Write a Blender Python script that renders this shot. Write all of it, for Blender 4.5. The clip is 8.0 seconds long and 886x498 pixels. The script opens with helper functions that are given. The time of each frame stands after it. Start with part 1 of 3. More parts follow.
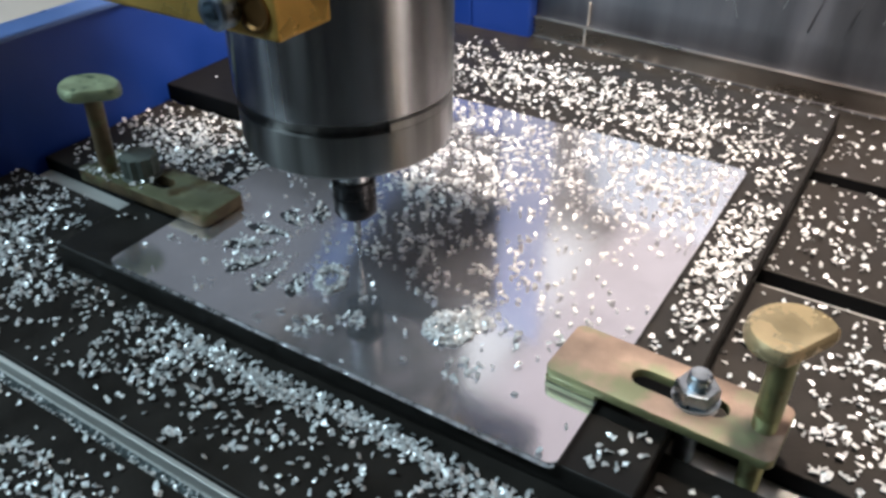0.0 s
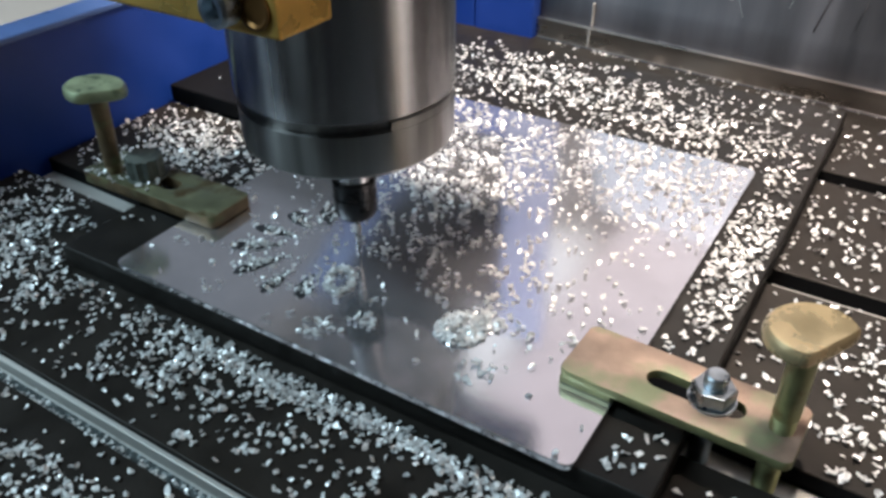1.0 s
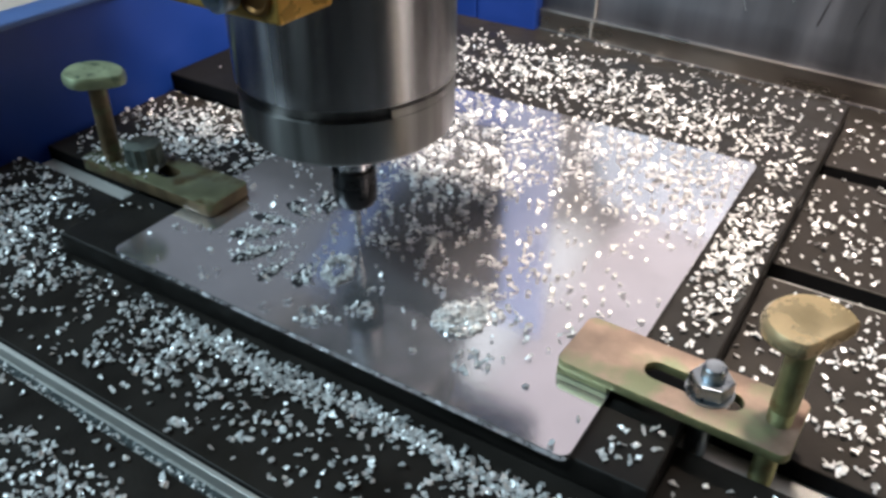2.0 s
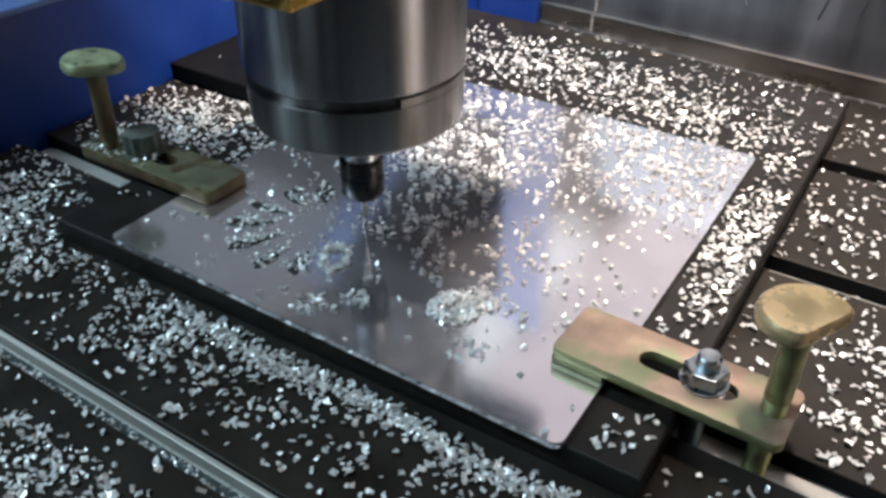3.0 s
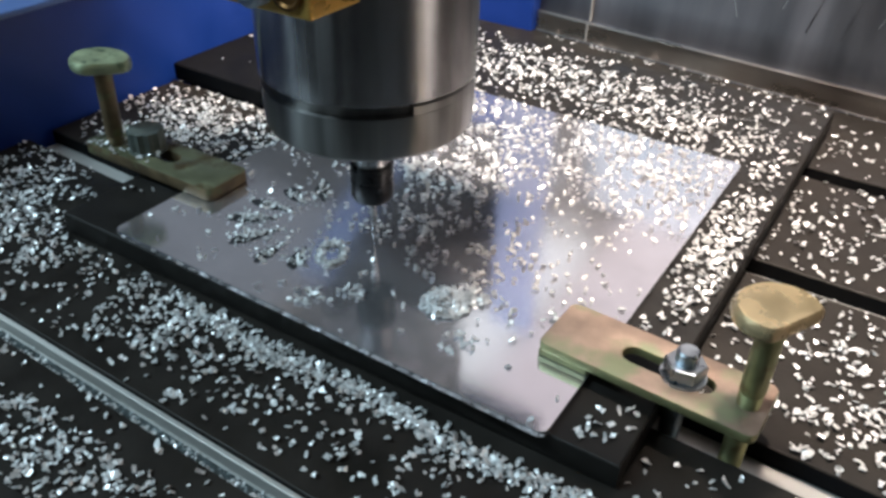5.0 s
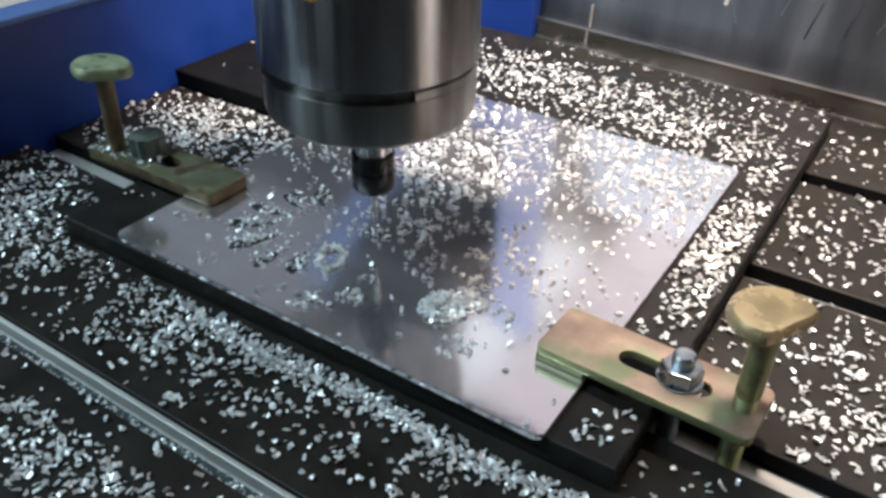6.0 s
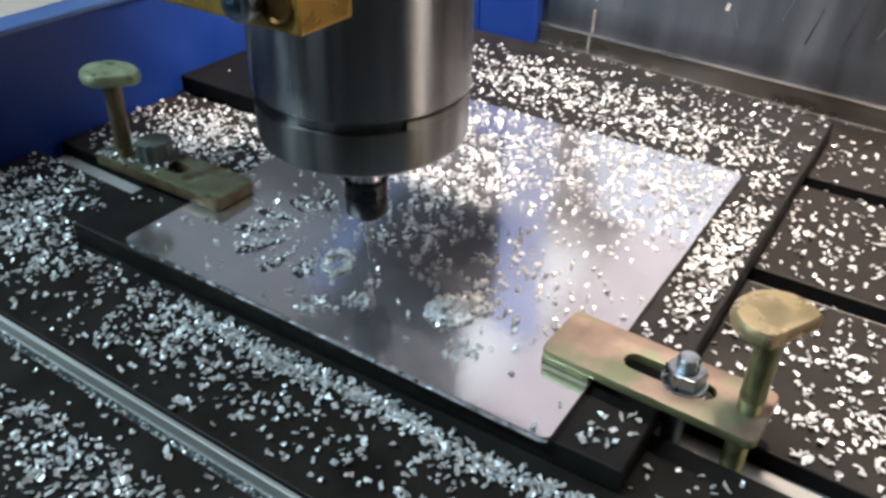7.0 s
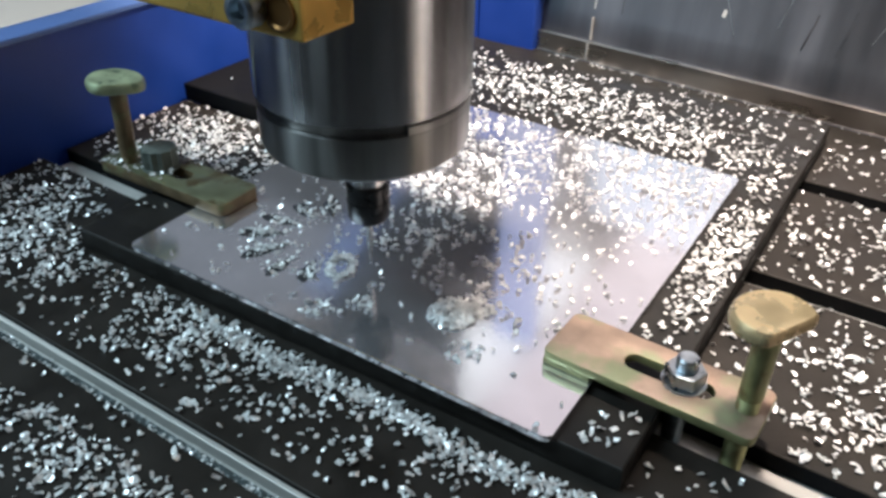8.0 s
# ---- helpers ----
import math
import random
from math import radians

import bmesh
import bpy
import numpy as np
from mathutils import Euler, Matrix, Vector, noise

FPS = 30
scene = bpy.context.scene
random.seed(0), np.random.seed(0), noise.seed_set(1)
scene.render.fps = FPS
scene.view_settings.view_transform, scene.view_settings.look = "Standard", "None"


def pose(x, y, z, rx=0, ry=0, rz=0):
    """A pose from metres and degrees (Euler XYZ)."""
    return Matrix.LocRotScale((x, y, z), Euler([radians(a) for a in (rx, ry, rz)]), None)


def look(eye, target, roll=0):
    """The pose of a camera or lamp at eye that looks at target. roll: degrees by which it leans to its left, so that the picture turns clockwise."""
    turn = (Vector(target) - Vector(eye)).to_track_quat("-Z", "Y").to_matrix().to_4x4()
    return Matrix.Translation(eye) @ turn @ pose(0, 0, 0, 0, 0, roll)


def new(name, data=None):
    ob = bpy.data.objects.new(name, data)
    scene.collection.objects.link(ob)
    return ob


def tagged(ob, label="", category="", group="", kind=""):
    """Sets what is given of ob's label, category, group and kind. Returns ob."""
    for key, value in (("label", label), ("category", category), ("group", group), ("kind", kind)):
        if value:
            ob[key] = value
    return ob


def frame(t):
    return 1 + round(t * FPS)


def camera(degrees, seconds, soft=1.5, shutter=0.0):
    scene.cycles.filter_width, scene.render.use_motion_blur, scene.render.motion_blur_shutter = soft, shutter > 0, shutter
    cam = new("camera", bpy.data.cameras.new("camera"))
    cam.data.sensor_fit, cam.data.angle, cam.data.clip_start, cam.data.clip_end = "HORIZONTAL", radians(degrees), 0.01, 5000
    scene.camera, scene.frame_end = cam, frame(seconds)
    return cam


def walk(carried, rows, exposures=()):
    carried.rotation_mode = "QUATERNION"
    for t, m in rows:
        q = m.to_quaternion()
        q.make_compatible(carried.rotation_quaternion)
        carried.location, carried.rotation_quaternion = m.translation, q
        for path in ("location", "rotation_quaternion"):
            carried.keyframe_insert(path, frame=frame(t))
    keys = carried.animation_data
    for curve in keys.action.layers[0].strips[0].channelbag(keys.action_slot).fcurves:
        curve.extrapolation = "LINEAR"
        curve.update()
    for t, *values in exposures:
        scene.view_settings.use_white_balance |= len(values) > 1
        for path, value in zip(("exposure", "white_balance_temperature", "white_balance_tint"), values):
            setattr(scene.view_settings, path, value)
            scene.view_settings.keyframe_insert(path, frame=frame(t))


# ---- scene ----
cam = camera(58.06, 8.0, soft=3.0)
PATH = [
    (0, pose(0.0626, -0.1620, 0.2005, 55.56, 0.41, 32.39)),
    (0.5, pose(0.0591, -0.1625, 0.1989, 55.58, 0.49, 32.06)),
    (1, pose(0.0568, -0.1637, 0.1986, 55.73, 0.39, 32.09)),
    (1.5, pose(0.0573, -0.1629, 0.1980, 55.51, 0.27, 32.24)),
    (3, pose(0.0604, -0.1632, 0.1937, 55.08, -0.29, 32.83)),
    (3.5, pose(0.0624, -0.1642, 0.1942, 55.03, 0.08, 33.02)),
    (4, pose(0.0626, -0.1671, 0.1949, 55.38, -0.62, 33.07)),
    (4.5, pose(0.0650, -0.1708, 0.1966, 55.36, -1.27, 33.07)),
    (6, pose(0.0703, -0.1734, 0.1981, 55.98, -1.16, 33.29)),
    (6.5, pose(0.0696, -0.1738, 0.1985, 56.01, -1.22, 33.31)),
    (7, pose(0.0698, -0.1766, 0.2000, 56.26, -1.05, 33.28)),
    (7.5, pose(0.0710, -0.1787, 0.2000, 56.57, -1.05, 33.12)),
    (8, pose(0.0714, -0.1815, 0.2013, 56.80, -0.90, 33.09)),
]
walk(cam, PATH, exposures=[(0, -0.05), (3, -0.11), (6.5, -0.01), (7.2, 0.03), (8, 0.19)])

# ---- world and light ----
world = bpy.data.worlds.new("world")
scene.world = world
world.use_nodes = True
wn = world.node_tree
bg = wn.nodes["Background"]
bg.inputs["Color"].default_value = (0.75, 0.85, 1.0, 1)
bg.inputs["Strength"].default_value = 0.25
scene.view_settings.exposure = 0.0


def area_lamp(name, eye, target, sx, sy, power, colour):
    d = bpy.data.lights.new(name, "AREA")
    d.shape, d.size, d.size_y, d.energy, d.color = "RECTANGLE", sx, sy, power, colour
    ob = new(name, d)
    ob.matrix_world = look(eye, target)
    return ob


WARM, COOL = (1.0, 0.86, 0.75), (0.62, 0.85, 0.97)
lamp = bpy.data.lights.new("work_lamp", "SPOT")
lamp.energy, lamp.color, lamp.spot_size, lamp.spot_blend, lamp.shadow_soft_size = 58, WARM, radians(160.4), 0.04, 0.05
new("work_lamp", lamp).matrix_world = look((-0.036, 0.20, 0.71), (0.259, 1.98, 0.0))
area_lamp("ceiling_lamp_front", (-1.1, -0.75, 1.62), (-1.1, -0.75, 0), 1.2, 0.3, 41, COOL)


# ---- materials ----
def material(name, colour, rough=0.5, metal=0.0, vary=0.25, scale=60.0, bump=0.1, fine=900.0, rough_vary=0.15,
             turned=0.0, spec=0.5, stretch=(1, 1, 1), spots=None, island=0.0, coat=0.0):
    m = bpy.data.materials.new(name)
    m.use_nodes = True
    nt = m.node_tree
    b = nt.nodes["Principled BSDF"]
    co = nt.nodes.new("ShaderNodeTexCoord")
    mp = nt.nodes.new("ShaderNodeMapping")
    mp.inputs["Scale"].default_value = stretch
    nt.links.new(co.outputs["Object"], mp.inputs["Vector"])
    n1 = nt.nodes.new("ShaderNodeTexNoise")
    n1.inputs["Scale"].default_value, n1.inputs["Detail"].default_value = scale, 5
    n2 = nt.nodes.new("ShaderNodeTexNoise")
    n2.inputs["Scale"].default_value, n2.inputs["Detail"].default_value = fine, 3
    for n in (n1, n2):
        nt.links.new(mp.outputs["Vector"], n.inputs["Vector"])
    ramp = nt.nodes.new("ShaderNodeMapRange")
    ramp.inputs["From Min"].default_value, ramp.inputs["From Max"].default_value = 0.3, 0.7
    ramp.inputs["To Min"].default_value, ramp.inputs["To Max"].default_value = 1 - vary, 1 + vary
    nt.links.new(n1.outputs["Fac"], ramp.inputs["Value"])
    mul = nt.nodes.new("ShaderNodeMix")
    mul.data_type, mul.blend_type = "RGBA", "MULTIPLY"
    mul.inputs["Factor"].default_value = 1.0
    mul.inputs["A"].default_value = (*colour, 1)
    nt.links.new(ramp.outputs["Result"], mul.inputs["B"])
    out = mul.outputs["Result"]
    if spots:
        thr, scol, sscale = spots
        n3 = nt.nodes.new("ShaderNodeTexNoise")
        n3.inputs["Scale"].default_value, n3.inputs["Detail"].default_value = sscale, 6
        nt.links.new(mp.outputs["Vector"], n3.inputs["Vector"])
        r3 = nt.nodes.new("ShaderNodeMapRange")
        r3.inputs["From Min"].default_value, r3.inputs["From Max"].default_value = thr, thr + 0.12
        nt.links.new(n3.outputs["Fac"], r3.inputs["Value"])
        mx = nt.nodes.new("ShaderNodeMix")
        mx.data_type = "RGBA"
        nt.links.new(r3.outputs["Result"], mx.inputs["Factor"])
        nt.links.new(out, mx.inputs["A"])
        mx.inputs["B"].default_value = (*scol, 1)
        out = mx.outputs["Result"]
    if island:
        geo = nt.nodes.new("ShaderNodeNewGeometry")
        hr = nt.nodes.new("ShaderNodeMapRange")
        hr.inputs["To Min"].default_value, hr.inputs["To Max"].default_value = 1 - island, 1.0
        nt.links.new(geo.outputs["Random Per Island"], hr.inputs["Value"])
        m2 = nt.nodes.new("ShaderNodeMix")
        m2.data_type, m2.blend_type = "RGBA", "MULTIPLY"
        m2.inputs["Factor"].default_value = 1.0
        nt.links.new(out, m2.inputs["A"])
        nt.links.new(hr.outputs["Result"], m2.inputs["B"])
        out = m2.outputs["Result"]
    nt.links.new(out, b.inputs["Base Color"])
    rr = nt.nodes.new("ShaderNodeMapRange")
    rr.inputs["From Min"].default_value, rr.inputs["From Max"].default_value = 0.3, 0.7
    rr.inputs["To Min"].default_value, rr.inputs["To Max"].default_value = max(0.02, rough - rough_vary), min(1, rough + rough_vary)
    nt.links.new(n1.outputs["Fac"], rr.inputs["Value"])
    nt.links.new(rr.outputs["Result"], b.inputs["Roughness"])
    b.inputs["Metallic"].default_value = metal
    b.inputs["Coat Weight"].default_value = coat
    b.inputs["Specular IOR Level"].default_value = spec
    if turned:
        tg = nt.nodes.new("ShaderNodeTangent")
        tg.direction_type, tg.axis = "RADIAL", "Z"
        b.inputs["Anisotropic"].default_value = turned
        b.inputs["Anisotropic Rotation"].default_value = 0.25
        nt.links.new(tg.outputs["Tangent"], b.inputs["Tangent"])
    if bump:
        bp = nt.nodes.new("ShaderNodeBump")
        bp.inputs["Strength"].default_value, bp.inputs["Distance"].default_value = bump, 0.0005
        nt.links.new(n2.outputs["Fac"], bp.inputs["Height"])
        nt.links.new(bp.outputs["Normal"], b.inputs["Normal"])
    return m


TABLE = material("dark_table_metal", (0.0195, 0.0165, 0.0142), 0.5, 0.0, 0.35, 35, 0.25, 700, spec=0.16)
SLOT = material("bare_slot_metal", (0.50, 0.49, 0.47), 0.55, 0.5, 0.2, 60, 0.2, 600, stretch=(0.1, 1, 1))
BOARD = material("black_board", (0.0115, 0.0100, 0.0088), 0.5, 0.0, 0.3, 45, 0.2, 800, spec=0.28)
PLATE = material("polished_aluminium", (0.80, 0.79, 0.83), 0.115, 0.905, 0.10, 30, 0.03, 300, 0.04)
CHIP = material("aluminium_chip", (0.84, 0.84, 0.84), 0.36, 0.35, 0.05, 300, 0.0, island=0.28)
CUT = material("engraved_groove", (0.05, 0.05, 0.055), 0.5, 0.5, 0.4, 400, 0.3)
ZINC_YELLOW = material("yellow_zinc_steel", (0.36, 0.25, 0.19), 0.5, 0.35, 0.35, 75, 0.3, 420, spots=(0.55, (0.27, 0.28, 0.165), 48))
ZINC_HEAD = material("yellow_zinc_screw_head", (0.60, 0.46, 0.26), 0.30, 0.6, 0.2, 90, 0.3, 300)
ZINC_PALE = material("pale_green_zinc", (0.40, 0.46, 0.29), 0.45, 0.4, 0.25, 110, 0.3, 300, spots=(0.53, (0.12, 0.17, 0.11), 130))
ZINC_DARK = material("grimy_olive_zinc_steel", (0.17, 0.175, 0.105), 0.42, 0.5, 0.3, 70, 0.2, 500, spots=(0.57, (0.10, 0.07, 0.03), 60))
ZINC_GREEN = material("olive_zinc_steel", (0.30, 0.30, 0.15), 0.45, 0.6, 0.3, 90, 0.2, 500, spots=(0.58, (0.22, 0.17, 0.08), 120))
RUSTY = material("rusty_brown_steel", (0.19, 0.135, 0.075), 0.5, 0.4, 0.4, 90, 0.3, 500, spots=(0.58, (0.20, 0.20, 0.10), 120))
ZINC_BLUE = material("bright_zinc_steel", (0.44, 0.49, 0.54), 0.36, 1.0, 0.3, 120, 0.15)
GREY_STEEL = material("dull_grey_steel", (0.13, 0.15, 0.135), 0.6, 0.4, 0.4, 150, 0.3)
# Upright streaks in both steels' colour stand in for reflected bands of light.
SPINDLE = material("turned_stainless_steel", (0.59, 0.59, 0.615), 0.25, 1.0, 0.48, 95, 0.0, 300, 0.03, turned=0.95, stretch=(1, 1, 0.015))
NOSE = material("spindle_nose_steel", (0.29, 0.285, 0.28), 0.30, 1.0, 0.42, 80, 0.0, 300, 0.03, turned=0.94, stretch=(1, 1, 0.03))
COLLET = material("black_collet_steel", (0.035, 0.035, 0.037), 0.3, 0.8, 0.2, 120, 0.1)
CARBIDE = material("carbide_bit", (0.55, 0.55, 0.56), 0.25, 1.0, 0.1, 200, 0.0)
BRASS = material("gold_anodised_aluminium", (0.78, 0.48, 0.12), 0.35, 0.6, 0.15, 60, 0.12)
# Darker copy of the gold: shade in the bolt recess is put into it.
BRASS_DARK = material("shaded_brass", (0.24, 0.12, 0.04), 0.4, 0.8, 0.2, 60, 0.1)
BLUE = material("blue_powder_coat", (0.008, 0.041, 0.25), 0.45, 0.0, 0.12, 25, 0.15, 900)
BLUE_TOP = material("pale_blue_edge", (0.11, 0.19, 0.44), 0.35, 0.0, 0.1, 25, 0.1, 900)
SHEET = material("brushed_aluminium_sheet", (0.15, 0.152, 0.17), 0.46, 1.0, 0.36, 30, 0.10, 250, 0.08, stretch=(1, 0.3, 0.12))
LIP = material("worn_aluminium_lip", (0.42, 0.38, 0.34), 0.30, 1.0, 0.2, 40, 0.15, 300, stretch=(0.3, 1, 1))
SCRATCH = material("scratched_aluminium", (0.36, 0.38, 0.40), 0.36, 1.0, 0.5, 18, 0.1, 300)
SMEAR = material("dried_coolant_smear", (0.105, 0.107, 0.118), 0.46, 1.0, 0.3, 60, 0.1)
# Lit copy of the blue: light on the flange is put into the colour.
BLUE_LIT = material("lit_blue_paint", (0.13, 0.155, 0.29), 0.5, 0.0, 0.2, 25, 0.1, 900)
# Shaded copy of the blue, its darkness painted in.
BLUE_SHADED = material("shaded_blue_paint", (0.010, 0.020, 0.10), 0.45, 0.0, 0.15, 25, 0.1, 900)
CARRIAGE = material("dark_blue_enamel", (0.012, 0.02, 0.06), 0.4, 0.0, 0.15, 25, 0.1, 900)
# Near-lightless black, used also where shade is put into the colour.
DARK = material("matte_black", (0.007, 0.007, 0.008), 0.7, 0.0, 0.2, 40, 0.1, spec=0.06)
# Unseen walls are darkened in colour so the spindle mirrors dark surroundings.
DIM_WALL = material("dimmed_grey", (0.10, 0.10, 0.11), 0.7, 0.0, 0.05, 3, 0.05, 60)
BENCH = material("pale_bench_laminate", (0.34, 0.34, 0.33), 0.5, 0.0, 0.06, 6, 0.05, 90)
GRIME = material("oily_grime", (0.03, 0.04, 0.043), 0.5, 0.0, 0.6, 250, 0.6, 900, spots=(0.55, (0.30, 0.33, 0.34), 500))
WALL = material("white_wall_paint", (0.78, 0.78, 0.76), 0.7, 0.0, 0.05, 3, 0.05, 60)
# Unseen ceiling, greyed to hold down bounced light and sheen.
CEILING = material("dimmed_ceiling", (0.27, 0.27, 0.28), 0.7, 0.0, 0.05, 3, 0.05, 60)
FLOOR = material("grey_floor", (0.30, 0.29, 0.28), 0.5, 0.0, 0.15, 4, 0.05, 60)


# ---- mesh helpers ----
def link_mesh(name, bm, mat, parent=None, label="", smooth=False):
    me = bpy.data.meshes.new(name)
    bmesh.ops.recalc_face_normals(bm, faces=bm.faces)
    bm.to_mesh(me)
    bm.free()
    for m in (mat if isinstance(mat, (list, tuple)) else [mat]):
        me.materials.append(m)
    if smooth:
        me.set_sharp_from_angle(angle=radians(35))
        me.shade_smooth()
    ob = new(name, me)
    ob.parent = parent
    if label:
        ob["label"] = label
    return ob


def part(name, bm, mat, parent, label="", smooth=False):
    return link_mesh(name, bm, mat, parent, label, smooth)


def box(x0, x1, y0, y1, z0, z1, bevel=0.0, bm=None, seg=2):
    bm = bm or bmesh.new()
    m = Matrix.Translation(((x0 + x1) / 2, (y0 + y1) / 2, (z0 + z1) / 2)) @ Matrix.Diagonal((x1 - x0, y1 - y0, z1 - z0, 1))
    r = bmesh.ops.create_cube(bm, size=1, matrix=m)
    if bevel:
        es = list({e for v in r["verts"] for e in v.link_edges})
        bmesh.ops.bevel(bm, geom=es, offset=bevel, segments=seg, affect="EDGES", profile=0.5)
    return bm


def prism(outline, z0, z1, bevel=0.0, holes=()):
    """A flat-topped body from an outline of (x, y), with holes cut through it."""
    bm = bmesh.new()
    loops = []
    for pts in (outline, *holes):
        vs = [bm.verts.new((x, y, z1)) for x, y in pts]
        loops.append([bm.edges.new((vs[i], vs[(i + 1) % len(vs)])) for i in range(len(vs))])
    edges = [e for lp in loops for e in lp]
    if holes:
        faces = bmesh.ops.triangle_fill(bm, edges=edges, use_beauty=True)["geom"]
        faces = [f for f in faces if isinstance(f, bmesh.types.BMFace)]
    else:
        faces = [bm.faces.new(list(bm.verts))]
    r = bmesh.ops.extrude_face_region(bm, geom=faces)
    bmesh.ops.translate(bm, verts=[v for v in r["geom"] if isinstance(v, bmesh.types.BMVert)], vec=(0, 0, z0 - z1))
    bmesh.ops.recalc_face_normals(bm, faces=bm.faces)
    if bevel:
        bm.edges.ensure_lookup_table()
        rim = [e for e in bm.edges if len(e.link_faces) == 2 and e.calc_face_angle(0) > 1.0
               and abs(e.verts[0].co.z - e.verts[1].co.z) < 1e-6]
        bmesh.ops.bevel(bm, geom=rim, offset=bevel, segments=2, affect="EDGES", profile=0.5)
    return bm


def round_rect(x0, x1, y0, y1, r, n=5):
    pts = []
    for cx, cy, a in ((x1 - r, y1 - r, 0), (x0 + r, y1 - r, 90), (x0 + r, y0 + r, 180), (x1 - r, y0 + r, 270)):
        for k in range(n + 1):
            t = radians(a + 90 * k / n)
            pts.append((cx + r * math.cos(t), cy + r * math.sin(t)))
    return pts


def lathe(profile, n=48, bm=None, centre=(0, 0)):
    """A body of revolution about z from (radius, z) pairs, closed at both ends."""
    bm = bm or bmesh.new()
    rings = []
    for r, z in profile:
        rings.append([bm.verts.new((centre[0] + r * math.cos(2 * math.pi * k / n), centre[1] + r * math.sin(2 * math.pi * k / n), z)) for k in range(n)])
    for a, b in zip(rings, rings[1:]):
        for k in range(n):
            bm.faces.new((a[k], a[(k + 1) % n], b[(k + 1) % n], b[k]))
    bm.faces.new(rings[0])
    bm.faces.new(rings[-1])
    return bm


def hexagon(r, turn=0.0):
    return [(r * math.cos(radians(60 * k + turn)), r * math.sin(radians(60 * k + turn))) for k in range(6)]


def empty(name, m=None):
    ob = new(name)
    ob.empty_display_size = 0.02
    if m is not None:
        ob.matrix_world = m
    return ob


# ---- room ----
def room():
    for name, b, mat in (
        ("floor", (-3.2, 3.2, -3.0, 3.6, -1.0, -0.95), FLOOR),
        ("wall_north", (-3.2, 3.2, 3.6, 3.7, -0.95, 1.7), WALL),
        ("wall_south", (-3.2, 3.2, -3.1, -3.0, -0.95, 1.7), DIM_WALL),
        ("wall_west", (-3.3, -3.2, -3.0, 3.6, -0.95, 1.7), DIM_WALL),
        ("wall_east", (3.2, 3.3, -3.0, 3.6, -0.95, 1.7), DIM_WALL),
        ("ceiling", (-3.3, 3.3, -3.1, 3.7, 1.7, 1.75), CEILING),
    ):
        tagged(link_mesh(name, box(*b), mat), kind="structure", label="plain unseen workshop surface")


room()
# Unseen pale panel, added so the spindle mirrors a light streak.
tagged(link_mesh("streak_panel", box(-0.75, 0.15, -2.995, -2.95, -0.95, 1.10, 0.004), WALL), "plain white panel added as a streak for the spindle", kind="structure")


def ceiling_glow(m, hx, hy, strength, colour=(1, 0.94, 0.96, 1)):
    c = empty("ceiling_glow", m)
    tagged(c, "flat glowing panel added on the ceiling", "ceiling light", group="ceiling lights")
    part("frame", box(-hx - 0.01, hx + 0.01, -hy - 0.01, hy + 0.01, 0.0, 0.039), WALL, c)
    m = bpy.data.materials.new("light_diffuser")
    m.use_nodes = True
    b = m.node_tree.nodes["Principled BSDF"]
    b.inputs["Base Color"].default_value = (0.12, 0.12, 0.12, 1)
    b.inputs["Emission Color"].default_value, b.inputs["Emission Strength"].default_value = colour, strength
    part("diffuser", box(-hx, hx, -hy, hy, -0.006, -0.001), m, c, "softly glowing diffuser")


# Unseen panels that give the plate its white and pink reflections.
ceiling_glow(pose(-1.09, 1.90, 1.66), 0.22, 0.60, 1.05, (0.95, 0.98, 1.0, 1))
ceiling_glow(pose(-0.58, 2.30, 1.66), 0.26, 1.05, 0.72, (1.0, 0.88, 0.93, 1))
# Added overhead to put a sheen on the right-hand slabs.
ceiling_glow(pose(0.18, 0.95, 1.66), 0.46, 0.62, 1.3)
# Dim panel added so the left of the plate mirrors grey.
ceiling_glow(pose(-2.30, 1.50, 1.66), 0.62, 0.62, 0.19, (0.78, 0.86, 1.0, 1))


def strip_light(m, w, h, colour, strength, label):
    """A flat upright lamp: a housing with a glowing front, facing -y in its own space."""
    c = empty("work_light", m)
    tagged(c, label, "work light", group="work lights")
    part("housing", box(-w / 2 - 0.01, w / 2 + 0.01, 0.004, 0.03, -h / 2 - 0.01, h / 2 + 0.01, 0.003), DIM_WALL, c)
    g = bpy.data.materials.new("lamp_glow")
    g.use_nodes = True
    b = g.node_tree.nodes["Principled BSDF"]
    b.inputs["Emission Color"].default_value, b.inputs["Emission Strength"].default_value = (*colour, 1), strength
    part("diffuser", box(-w / 2, w / 2, 0.0, 0.0035, -h / 2, h / 2), g, c, "glowing diffuser")
    part("stand", box(-0.02, 0.02, 0.005, 0.025, -0.95 - m.translation.z, -h / 2 - 0.011, 0.002), DIM_WALL, c)


strip_light(pose(0.95, 0.24, 0.45, 0, 0, -78), 0.30, 0.70, WARM, 2.9, "upright warm work light on a stand beside the machine")
strip_light(pose(-0.80, -0.70, 0.55, 0, 0, 135), 0.10, 0.70, COOL, 4.5, "narrow upright cool work light on a stand beside the machine")

TOP = -0.014      # table top
BTOP = -0.003     # board top
SLOT_D = 0.0080
# each slot: its back edge at x = 0, its slope and its width
SLOTS = ((-0.2705, 0, 0.0125), (-0.1615, 0, 0.0125), (-0.0545, -0.001, 0.0098), (0.0525, -0.022, 0.0150), (0.1650, 0, 0.0125), (0.2742, 0, 0.0125))


